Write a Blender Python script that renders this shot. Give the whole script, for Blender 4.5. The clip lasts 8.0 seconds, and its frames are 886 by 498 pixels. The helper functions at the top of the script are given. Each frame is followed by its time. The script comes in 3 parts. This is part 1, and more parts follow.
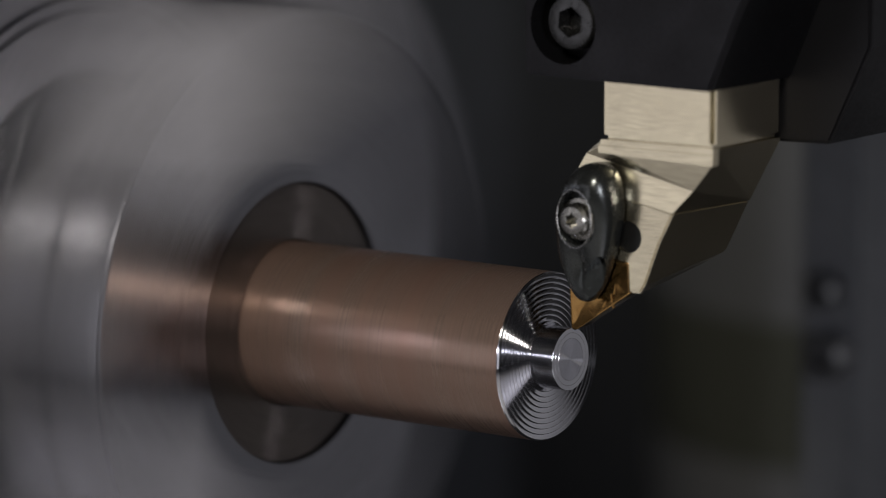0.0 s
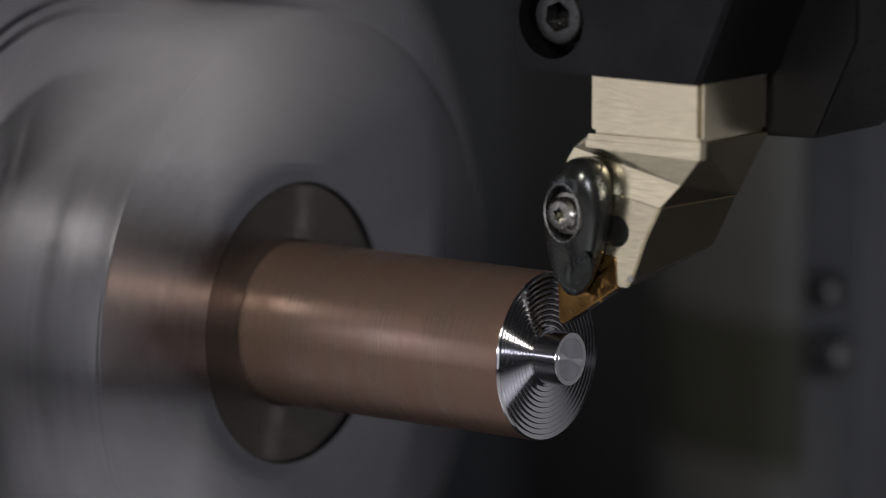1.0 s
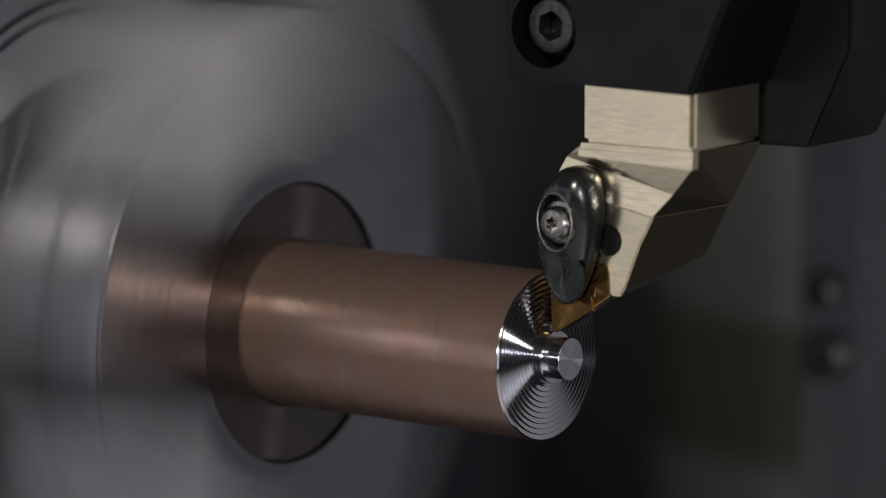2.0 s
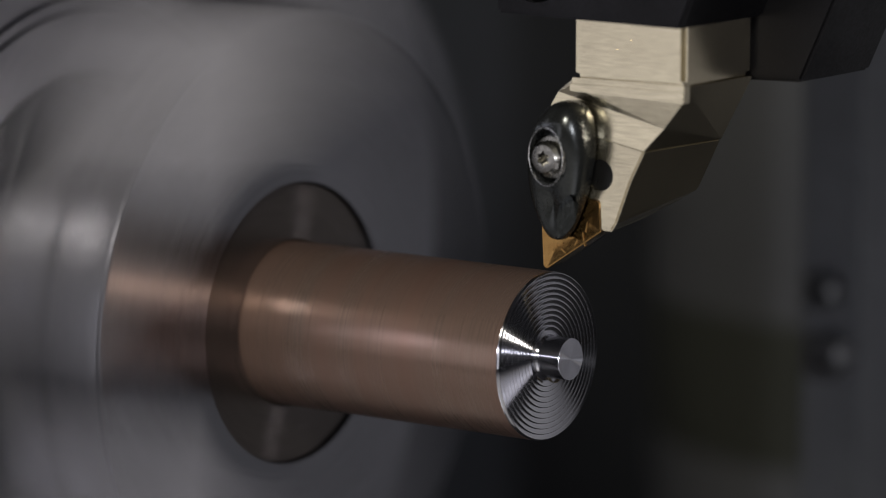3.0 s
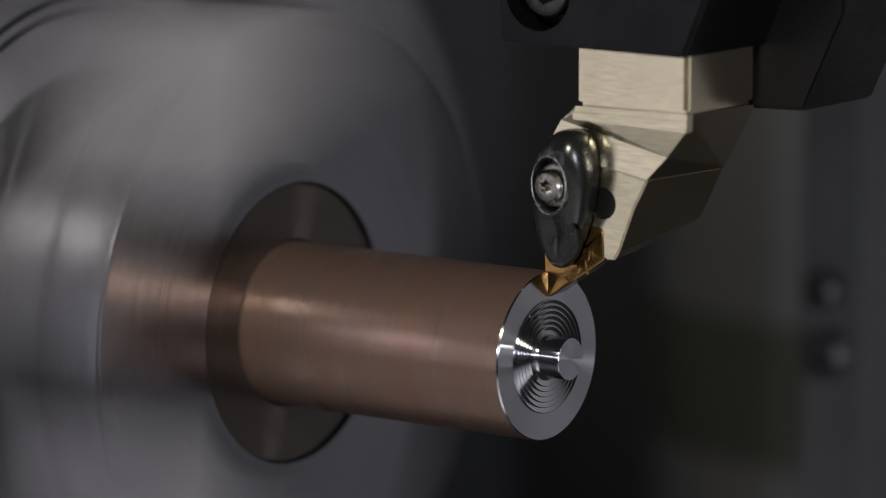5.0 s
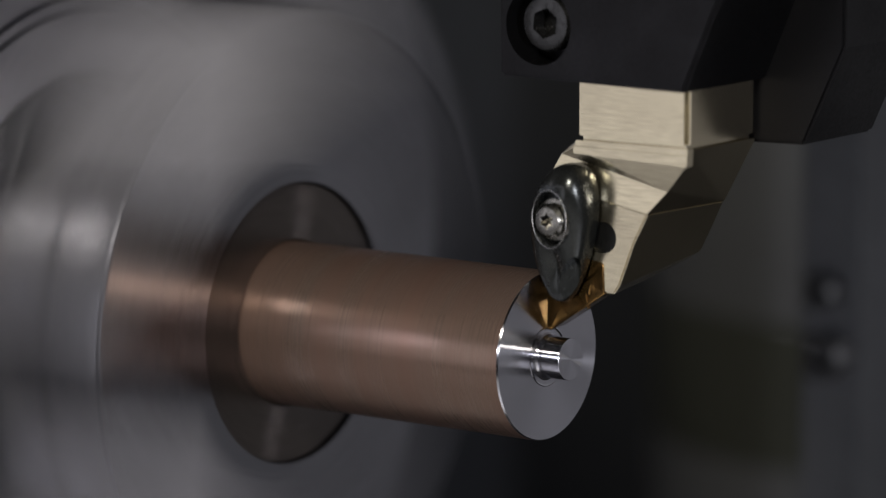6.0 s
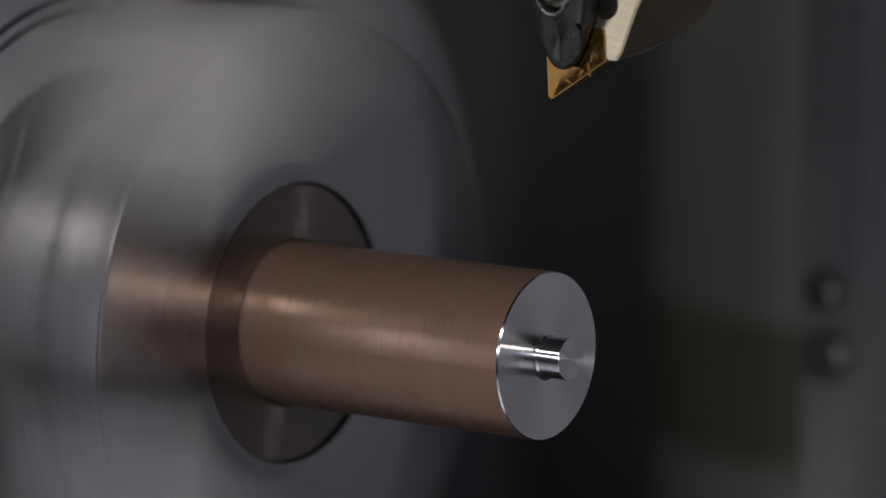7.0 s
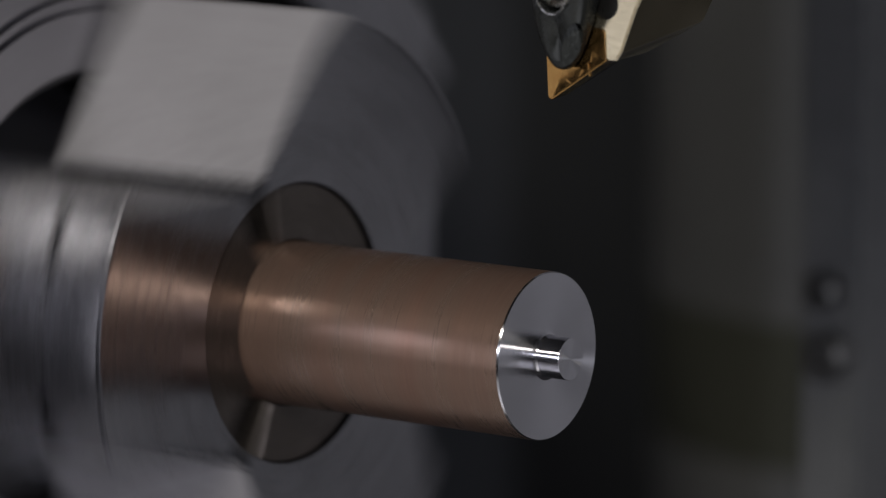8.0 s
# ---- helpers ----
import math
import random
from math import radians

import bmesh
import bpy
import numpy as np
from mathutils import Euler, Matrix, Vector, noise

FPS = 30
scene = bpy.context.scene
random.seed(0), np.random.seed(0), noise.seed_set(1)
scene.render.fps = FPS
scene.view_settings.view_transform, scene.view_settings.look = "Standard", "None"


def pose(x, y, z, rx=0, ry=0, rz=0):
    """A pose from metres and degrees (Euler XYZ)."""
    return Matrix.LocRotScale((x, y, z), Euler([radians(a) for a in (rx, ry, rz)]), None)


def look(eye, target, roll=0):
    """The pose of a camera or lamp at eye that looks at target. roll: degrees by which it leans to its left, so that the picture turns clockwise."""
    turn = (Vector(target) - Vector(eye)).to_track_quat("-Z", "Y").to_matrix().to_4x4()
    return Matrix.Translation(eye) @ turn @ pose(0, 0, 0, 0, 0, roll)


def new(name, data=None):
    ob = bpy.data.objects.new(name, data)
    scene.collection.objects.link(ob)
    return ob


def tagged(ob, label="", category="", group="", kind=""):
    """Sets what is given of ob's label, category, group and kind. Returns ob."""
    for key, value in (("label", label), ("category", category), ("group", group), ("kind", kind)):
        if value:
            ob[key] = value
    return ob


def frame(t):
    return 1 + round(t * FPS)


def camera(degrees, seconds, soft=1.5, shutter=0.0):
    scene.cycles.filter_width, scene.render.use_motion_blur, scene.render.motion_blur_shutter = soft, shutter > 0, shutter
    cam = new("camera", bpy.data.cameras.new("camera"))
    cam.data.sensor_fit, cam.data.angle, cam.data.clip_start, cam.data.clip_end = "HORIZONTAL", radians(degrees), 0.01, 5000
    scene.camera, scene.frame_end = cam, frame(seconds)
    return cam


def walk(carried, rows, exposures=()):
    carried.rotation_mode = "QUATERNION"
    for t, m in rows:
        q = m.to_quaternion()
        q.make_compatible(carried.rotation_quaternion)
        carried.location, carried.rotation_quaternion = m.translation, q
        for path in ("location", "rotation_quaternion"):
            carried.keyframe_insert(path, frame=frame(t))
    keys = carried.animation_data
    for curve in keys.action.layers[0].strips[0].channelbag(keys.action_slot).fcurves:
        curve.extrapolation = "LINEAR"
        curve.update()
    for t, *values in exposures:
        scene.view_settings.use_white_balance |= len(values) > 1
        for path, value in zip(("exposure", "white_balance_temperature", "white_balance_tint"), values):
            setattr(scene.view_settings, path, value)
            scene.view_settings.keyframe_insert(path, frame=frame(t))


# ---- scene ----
# Close view into a lathe: a bar spins in a three-jaw chuck while a tool turns and faces its end.
# World: x along the spindle axis towards the open end, z up, origin at the centre of the bar's end face.
cam = camera(10.0, 8.0, soft=1.1, shutter=0.9)
EYE, AIM = (0.54536, -0.76598, 0.17258), (-0.01823, -0.00851, 0.01984)
walk(cam, [(0.0, look(EYE, AIM)), (8.0, look(EYE, AIM))])
cam.data.dof.use_dof = True
cam.data.dof.focus_distance = 0.956
cam.data.dof.aperture_fstop = 8.0

MM = 0.001
PX = 0.1067 * MM

# ---------------------------------------------------------------- light
world = bpy.data.worlds.new("world")
scene.world = world
world.use_nodes = True
bg = world.node_tree.nodes["Background"]
bg.inputs["Color"].default_value = (0.55, 0.6, 0.7, 1)
bg.inputs["Strength"].default_value = 0.02
scene.view_settings.exposure = 0.0


def area_lamp(name, eye, target, sx, sy, watts, colour):
    data = bpy.data.lights.new(name, "AREA")
    data.shape, data.size, data.size_y, data.energy, data.color = "RECTANGLE", sx, sy, watts, colour
    ob = new(name, data)
    ob.matrix_world = look(eye, target)
    return ob


# two LED work lights of the machine on the operator's side, and an added, unseen fill light in front
area_lamp("work_light", (0.26, -0.60, 0.40), (0, 0, 0), 0.13, 0.11, 4.9, (1.0, 0.94, 0.80))
area_lamp("work_light", (0.600, -0.400, 0.080), (0, 0, 0), 0.04, 0.02, 2.5, (0.95, 0.95, 1.0))
area_lamp("front_fill_light", (-0.44, -0.98, 0.02), (0, 0, 0), 0.62, 0.46, 0.88, (0.97, 0.95, 1.0))


# ---------------------------------------------------------------- materials
def material(name, colour, rough, metal, grain=0.15, grain_scale=900.0, stretch=(1, 1, 1), stain=0.2, stain_scale=60.0,
             bump=0.1, aniso=0.0, radial="", coat=0.0, tint=None, rough_var=0.12, big_stretch=None):
    m = bpy.data.materials.new(name)
    m.use_nodes = True
    nt = m.node_tree
    b = nt.nodes["Principled BSDF"]
    co = nt.nodes.new("ShaderNodeTexCoord")
    mp = nt.nodes.new("ShaderNodeMapping")
    mp.inputs["Scale"].default_value = stretch
    nt.links.new(co.outputs["Object"], mp.inputs["Vector"])
    fine = nt.nodes.new("ShaderNodeTexNoise")
    fine.inputs["Scale"].default_value, fine.inputs["Detail"].default_value = grain_scale, 4
    nt.links.new(mp.outputs[0], fine.inputs["Vector"])
    big = nt.nodes.new("ShaderNodeTexNoise")
    big.inputs["Scale"].default_value, big.inputs["Detail"].default_value = stain_scale, 3
    if big_stretch:
        mb = nt.nodes.new("ShaderNodeMapping")
        mb.inputs["Scale"].default_value = big_stretch
        nt.links.new(co.outputs["Object"], mb.inputs["Vector"])
        nt.links.new(mb.outputs[0], big.inputs["Vector"])
    else:
        nt.links.new(co.outputs["Object"], big.inputs["Vector"])
    c2 = tint or tuple(v * 0.55 for v in colour)

    def span(source, lo, hi):
        r = nt.nodes.new("ShaderNodeMapRange")
        r.inputs["From Min"].default_value, r.inputs["From Max"].default_value = 0.3, 0.7
        r.inputs["To Min"].default_value, r.inputs["To Max"].default_value = lo, hi
        nt.links.new(source, r.inputs["Value"])
        return r.outputs[0]

    mix = nt.nodes.new("ShaderNodeMix")
    mix.data_type = "RGBA"
    mix.inputs["A"].default_value, mix.inputs["B"].default_value = (*colour, 1), (*c2, 1)
    nt.links.new(span(big.outputs["Fac"], 0, stain * 2), mix.inputs["Factor"])
    mix2 = nt.nodes.new("ShaderNodeMix")
    mix2.data_type, mix2.blend_type = "RGBA", "MULTIPLY"
    mix2.inputs["B"].default_value = (0.45, 0.45, 0.45, 1)
    nt.links.new(mix.outputs["Result"], mix2.inputs["A"])
    nt.links.new(span(fine.outputs["Fac"], 0, grain * 2), mix2.inputs["Factor"])
    nt.links.new(mix2.outputs["Result"], b.inputs["Base Color"])
    add = nt.nodes.new("ShaderNodeMath")
    add.operation = "ADD"
    nt.links.new(span(fine.outputs["Fac"], rough - rough_var / 2, rough + rough_var / 2), add.inputs[0])
    nt.links.new(span(big.outputs["Fac"], -rough_var / 2, rough_var / 2), add.inputs[1])
    nt.links.new(add.outputs[0], b.inputs["Roughness"])
    b.inputs["Metallic"].default_value = metal
    b.inputs["Coat Weight"].default_value = coat
    if bump:
        bp = nt.nodes.new("ShaderNodeBump")
        bp.inputs["Strength"].default_value, bp.inputs["Distance"].default_value = bump, 0.0001
        nt.links.new(fine.outputs["Fac"], bp.inputs["Height"])
        nt.links.new(bp.outputs[0], b.inputs["Normal"])
    if radial:
        # lay runs round the x axis, so gloss spreads across it: outwards on faces, lengthwise on cylinders
        flat = nt.nodes.new("ShaderNodeVectorMath")
        flat.operation = "MULTIPLY"
        flat.inputs[1].default_value = (0, 1, 1)
        nt.links.new(co.outputs["Object"], flat.inputs[0])
        unit = nt.nodes.new("ShaderNodeVectorMath")
        unit.operation = "NORMALIZE"
        nt.links.new(flat.outputs[0], unit.inputs[0])
        both = nt.nodes.new("ShaderNodeVectorMath")
        both.operation = "ADD"
        both.inputs[1].default_value = (1, 0, 0)
        nt.links.new(unit.outputs[0], both.inputs[0])
        vt = nt.nodes.new("ShaderNodeVectorTransform")
        vt.vector_type, vt.convert_from, vt.convert_to = "VECTOR", "OBJECT", "WORLD"
        nt.links.new(both.outputs[0], vt.inputs[0])
        b.inputs["Anisotropic"].default_value = aniso
        nt.links.new(vt.outputs[0], b.inputs["Tangent"])
    return m


BAR = material("brown_mill_scale_bar", (0.228, 0.163, 0.136), 0.31, 0.72, aniso=0.5, radial="X", big_stretch=(2.5, 0.25, 0.25), grain=0.10, grain_scale=260, stretch=(7, 0.6, 0.6),
               stain=0.35, stain_scale=45, bump=0.05, tint=(0.210, 0.118, 0.092))
TURNED = material("turned_steel", (0.58, 0.58, 0.64), 0.22, 1.0, grain=0.06, grain_scale=1500, stain=0.08, bump=0.02,
                  aniso=1.0, radial="X", rough_var=0.03)
RIDGE = material("ridged_turned_steel", (0.64, 0.64, 0.69), 0.125, 1.0, grain=0.06, grain_scale=1500, stain=0.08, bump=0.02,
                 aniso=0.9, radial="X", rough_var=0.03)
SPIGOT = material("bright_turned_steel", (0.64, 0.64, 0.68), 0.14, 1.0, grain=0.06, grain_scale=1500, stain=0.08, bump=0.02, aniso=0.75, radial="X", rough_var=0.03)
CHUCK = material("ground_chuck_steel", (0.38, 0.38, 0.42), 0.34, 1.0, aniso=0.75, radial="X", grain=0.15, grain_scale=500, stretch=(2, 2, 2), stain=0.25, stain_scale=25, bump=0.05)
JAW = material("machined_jaw_steel", (0.30, 0.30, 0.33), 0.24, 1.0, aniso=0.1, radial="X", grain=0.15, grain_scale=420, stain=0.25, stain_scale=40, bump=0.04)
FLANK = material("milled_jaw_flank", (0.34, 0.335, 0.375), 0.55, 0.45, grain=0.12, grain_scale=420, stain=0.2, stain_scale=40, bump=0.06)
BOLT = material("dark_bolt_steel", (0.20, 0.20, 0.21), 0.42, 1.0, grain=0.1, stain=0.2, bump=0.03)
BLACK = material("black_oxide_steel", (0.018, 0.0178, 0.0205), 0.38, 0.85, grain=0.2, grain_scale=1400, stain=0.3, stain_scale=80, bump=0.08)
HOLE_SHADE = material("black_hole_shade", (0.012, 0.012, 0.012), 0.3, 0.6, grain=0.1, stain=0.1, bump=0.02)
NICKEL = material("brushed_nickel_tool_steel", (0.64, 0.57, 0.415), 0.22, 1.0, rough_var=0.05, grain=0.16, grain_scale=420, stretch=(0.6, 3, 7), stain=0.12,
                  stain_scale=120, bump=0.06, tint=(0.56, 0.48, 0.36))
CLAMP = material("black_clamp_steel", (0.065, 0.069, 0.070), 0.25, 0.85, grain=0.25, grain_scale=1800, stain=0.3, stain_scale=150, bump=0.10)
SCREW = material("worn_screw_steel", (0.33, 0.32, 0.30), 0.28, 1.0, grain=0.25, grain_scale=1500, stain=0.35, stain_scale=300, bump=0.06)
EDGE = material("bare_steel_edge", (0.75, 0.74, 0.72), 0.25, 1.0, grain=0.1, stain=0.1, bump=0.02)
GOLD = material("gold_coated_carbide", (0.28, 0.165, 0.058), 0.16, 1.0, grain=0.08, grain_scale=2500, stain=0.3, stain_scale=500, bump=0.02, tint=(0.24, 0.125, 0.04), rough_var=0.08)
CAP = material("dark_cap_screw", (0.065, 0.065, 0.068), 0.22, 0.9, grain=0.2, stain=0.3, bump=0.03)
GRIP = material("dark_jaw_grip", (0.12, 0.105, 0.10), 0.30, 0.9, grain=0.2, grain_scale=600, stain=0.3, stain_scale=90, bump=0.05)
CHIP = material("fresh_steel_chip", (0.26, 0.26, 0.28), 0.4, 1.0, grain=0.1, stain=0.1, bump=0.02)
STRAW = material("straw_tempered_chip", (0.30, 0.25, 0.17), 0.35, 1.0, grain=0.1, stain=0.2, bump=0.02)
PANEL = material("grey_painted_guard", (0.112, 0.114, 0.123), 0.5, 0.0, grain=0.15, grain_scale=300, stain=0.3, stain_scale=9, bump=0.05)
POST = material("grey_painted_post", (0.090, 0.093, 0.104), 0.5, 0.0, grain=0.15, grain_scale=300, stain=0.3, stain_scale=14, bump=0.05)
FLOOR = material("wet_steel_floor", (0.03, 0.03, 0.032), 0.4, 0.1, grain=0.15, grain_scale=200, stain=0.3, stain_scale=8, bump=0.05)
OLIVE = material("dark_olive_guard", (0.052, 0.054, 0.044), 0.5, 0.0, grain=0.15, grain_scale=300, stain=0.3, stain_scale=12, bump=0.05)
BOUNCE_PALE = material("pale_bounce_paint", (0.54, 0.55, 0.61), 0.5, 0.0, grain=0.15, grain_scale=100, stain=0.3, stain_scale=6, bump=0.05)
BOUNCE_FLOOR = material("bright_bounce_floor", (0.76, 0.76, 0.80), 0.45, 0.2, grain=0.15, grain_scale=200, stain=0.3, stain_scale=8, bump=0.05)
DARK = material("dark_machine_interior", (0.044, 0.047, 0.056), 0.6, 0.0, grain=0.15, grain_scale=100, stain=0.3, stain_scale=6, bump=0.05)


# ---------------------------------------------------------------- mesh helpers
def link(name, bm, mat, parent=None, smooth=True, angle=21):
    bmesh.ops.recalc_face_normals(bm, faces=bm.faces)
    me = bpy.data.meshes.new(name)
    if smooth:
        for f in bm.faces:
            f.smooth = True
        for e in bm.edges:
            if len(e.link_faces) == 2 and e.calc_face_angle(0) > radians(angle):
                e.smooth = False
    bm.to_mesh(me)
    bm.free()
    me.materials.append(mat)
    ob = new(name, me)
    ob.parent = parent
    return ob


def part(name, bm, mat, parent, label="", **kw):
    ob = link(name, bm, mat, parent, **kw)
    if label:
        tagged(ob, label)
    return ob


def thing(name, label, category, group="", kind=""):
    return tagged(new(name), label, category, group, kind)


def lathe(profile, n=96, closed=True, centre=(0, 0, 0)):
    """A solid of revolution about x from (x, radius) pairs."""
    bm = bmesh.new()
    rings = []
    for x, r in profile:
        if r < 1e-9:
            rings.append([bm.verts.new((centre[0] + x, centre[1], centre[2]))])
        else:
            rings.append([bm.verts.new((centre[0] + x, centre[1] + r * math.cos(2 * math.pi * k / n), centre[2] + r * math.sin(2 * math.pi * k / n)))
                          for k in range(n)])
    pairs = list(zip(rings, rings[1:]))
    if closed:
        pairs.append((rings[-1], rings[0]))
    for a, b in pairs:
        for k in range(n):
            j = (k + 1) % n
            if len(a) == 1 and len(b) == 1:
                continue
            if len(a) == 1:
                bm.faces.new((a[0], b[k], b[j]))
            elif len(b) == 1:
                bm.faces.new((a[k], b[0], a[j]))
            else:
                bm.faces.new((a[k], b[k], b[j], a[j]))
    return bm


def loft(loops):
    """A closed solid through loops of points of equal count."""
    bm = bmesh.new()
    vs = [[bm.verts.new(p) for p in loop] for loop in loops]
    n = len(vs[0])
    for a, b in zip(vs, vs[1:]):
        for k in range(n):
            bm.faces.new((a[k], b[k], b[(k + 1) % n], a[(k + 1) % n]))
    bm.faces.new(vs[0][::-1])
    bm.faces.new(vs[-1])
    return bm


def bevelled(bm, width, segments=2, angle=30):
    bmesh.ops.recalc_face_normals(bm, faces=bm.faces)
    edges = [e for e in bm.edges if len(e.link_faces) == 2 and e.calc_face_angle(0) > radians(angle)]
    bmesh.ops.bevel(bm, geom=edges, offset=width, segments=segments, affect="EDGES", clamp_overlap=True)
    return bm


def box(x0, x1, y0, y1, z0, z1, bevel=0.0, segments=2):
    bm = loft([[(x, y0, z0), (x, y1, z0), (x, y1, z1), (x, y0, z1)] for x in (x0, x1)])
    return bevelled(bm, bevel, segments) if bevel else bm


def prism(points, y0, y1, bevel=0.0, back=None):
    """A polygon of (x, z) drawn out along y; back: the polygon at the far end where it differs."""
    bm = loft([[(x, y0, z) for x, z in points], [(x, y1, z) for x, z in (back or points)]])
    return bevelled(bm, bevel) if bevel else bm


def turned(bm, m):
    bmesh.ops.transform(bm, matrix=m, verts=bm.verts)
    return bm


def carve(ob, *cutters, angle=21):
    """Cut the solids away from ob."""
    for c in cutters:
        bmesh.ops.recalc_face_normals(c, faces=c.faces)
        me = bpy.data.meshes.new("cutter")
        c.to_mesh(me)
        c.free()
        tool = new("cutter", me)
        bpy.context.view_layer.update()
        tool.matrix_world = ob.matrix_world
        mod = ob.modifiers.new("cut", "BOOLEAN")
        mod.operation, mod.object, mod.solver = "DIFFERENCE", tool, "EXACT"
        bpy.context.view_layer.update()
        result = bpy.data.meshes.new_from_object(ob.evaluated_get(bpy.context.evaluated_depsgraph_get()))
        ob.modifiers.clear()
        result.name = ob.data.name
        ob.data = result
        bpy.data.objects.remove(tool)
    bm = bmesh.new()
    bm.from_mesh(ob.data)
    for f in bm.faces:
        f.smooth = True
    for e in bm.edges:
        e.smooth = not (len(e.link_faces) == 2 and e.calc_face_angle(0) > radians(angle))
    bm.to_mesh(ob.data)
    bm.free()
    return ob


# ---------------------------------------------------------------- the machine's interior
def interior():
    def wall(name, *b, mat=DARK):
        return tagged(link(name, box(*b), mat), kind="structure")
    tagged(wall("wall_back_1", -0.9, 0.05, 0.62, 0.66, -0.6, 0.9), "dark grey painted sheet-metal back wall")
    # added reflector out of view, brightens the bar's end face and the jaws
    tagged(wall("wall_back_2", 0.05, 1.4, 0.62, 0.66, -0.6, 0.9, mat=BOUNCE_PALE), "unseen pale grey back wall added to reflect in the turned faces")
    tagged(wall("wall_headstock", -0.34, -0.30, -0.25, 0.62, -0.6, 0.9), "dark grey headstock wall behind the chuck")
    tagged(wall("wall_end", 1.36, 1.40, -1.5, 0.62, -0.6, 0.9), "dark grey end wall of the machine")
    # unseen floor: bright parts bounce light to the jaws, floor_2 keeps tool sides dark
    tagged(wall("floor_1", -0.9, 0.0, -1.5, 0.02, -0.34, -0.3, mat=BOUNCE_FLOOR), "unseen bright floor added to bounce light under the chuck")
    tagged(wall("floor_3", -0.9, 0.0, 0.02, 0.62, -0.34, -0.3, mat=FLOOR), "dark steel floor behind the bright bounce floor")
    tagged(wall("floor_2", 0.0, 1.4, -0.10, 0.62, -0.34, -0.3, mat=FLOOR), "dark steel floor of the work area")
    tagged(wall("floor_4", 0.0, 1.4, -1.5, -0.10, -0.34, -0.3, mat=BOUNCE_FLOOR), "unseen bright floor added to bounce light on the operator's side")
    tagged(wall("ceiling", -0.9, 1.4, -1.5, 0.62, 0.9, 0.94), "dark steel roof of the work area")
    tagged(wall("wall_front", -0.9, 1.4, -1.54, -1.5, -0.6, 0.9), "dark inner side of the sliding door")


def guard_and_post():
    g = thing("way_guard", "grey painted sheet-metal guard panel behind the work", "guard panel")
    # the panel bends back round its far edge to imitate a soft shadow; a dark olive strip lies below
    bend = [(-0.1590, 0.0), (-0.166, 0.0)] + [(-0.166 - 0.080 * math.sin(a), 0.080 * (1 - math.cos(a))) for a in np.linspace(0.1, 1.45, 14)]
    ring = bend + [(x - 0.0005, d + 0.003) for x, d in reversed(bend)]
    for name, y, z0, z1, mat in (("panel", 0.340, -0.0600, 0.6, PANEL), ("lower_panel", 0.3406, -0.0990, -0.0602, OLIVE), ("panel", 0.340, -0.299, -0.0992, PANEL)):
        part(name, loft([[(x, y + d, z) for x, d in ring] for z in (z0, z1)]), mat, g)
    part("flange", box(-0.1590, -0.1575, 0.343, 0.370, -0.299, 0.6), OLIVE, g)
    p = thing("machine_post", "grey painted steel post with two dark bolts", "post")
    part("column", box(-0.0692, -0.0540, 0.196, 0.230, -0.299, 0.6, 0.0015), POST, p)
    for x, z, r in ((-0.0607, -0.0200, 0.0040), (-0.0595, -0.0350, 0.0052)):
        b = part("bolt", turned(lathe([(0, 0), (0, r), (0.0052, r), (0.0060, r - 0.0007), (0.0060, 0.55 * r), (0.002, 0.5 * r), (0.002, 0)], 32, False), Matrix.Rotation(radians(-90), 4, "Z")), BOLT, p, "dark socket head bolt")
        b.location = (x, 0.196, z)


interior()
guard_and_post()

# ---------------------------------------------------------------- chuck
XB, XJ = -119 * MM, -58.8 * MM


def jaw_outline(r0, r1, half, spread, n=8):
    """A parallel-sided jaw about +y, its inner end a wedge of the given spread, its outer end round."""
    rs = half / math.sin(spread)
    ro = math.asin(half / r1)
    pts = [(r0 * math.cos(a), r0 * math.sin(a)) for a in np.linspace(spread, -spread, n)]
    pts += [(rs * math.cos(spread), -half)]
    pts += [(r1 * math.cos(a), r1 * math.sin(a)) for a in np.linspace(-ro, ro, n)]
    pts += [(rs * math.cos(spread), half)]
    return pts


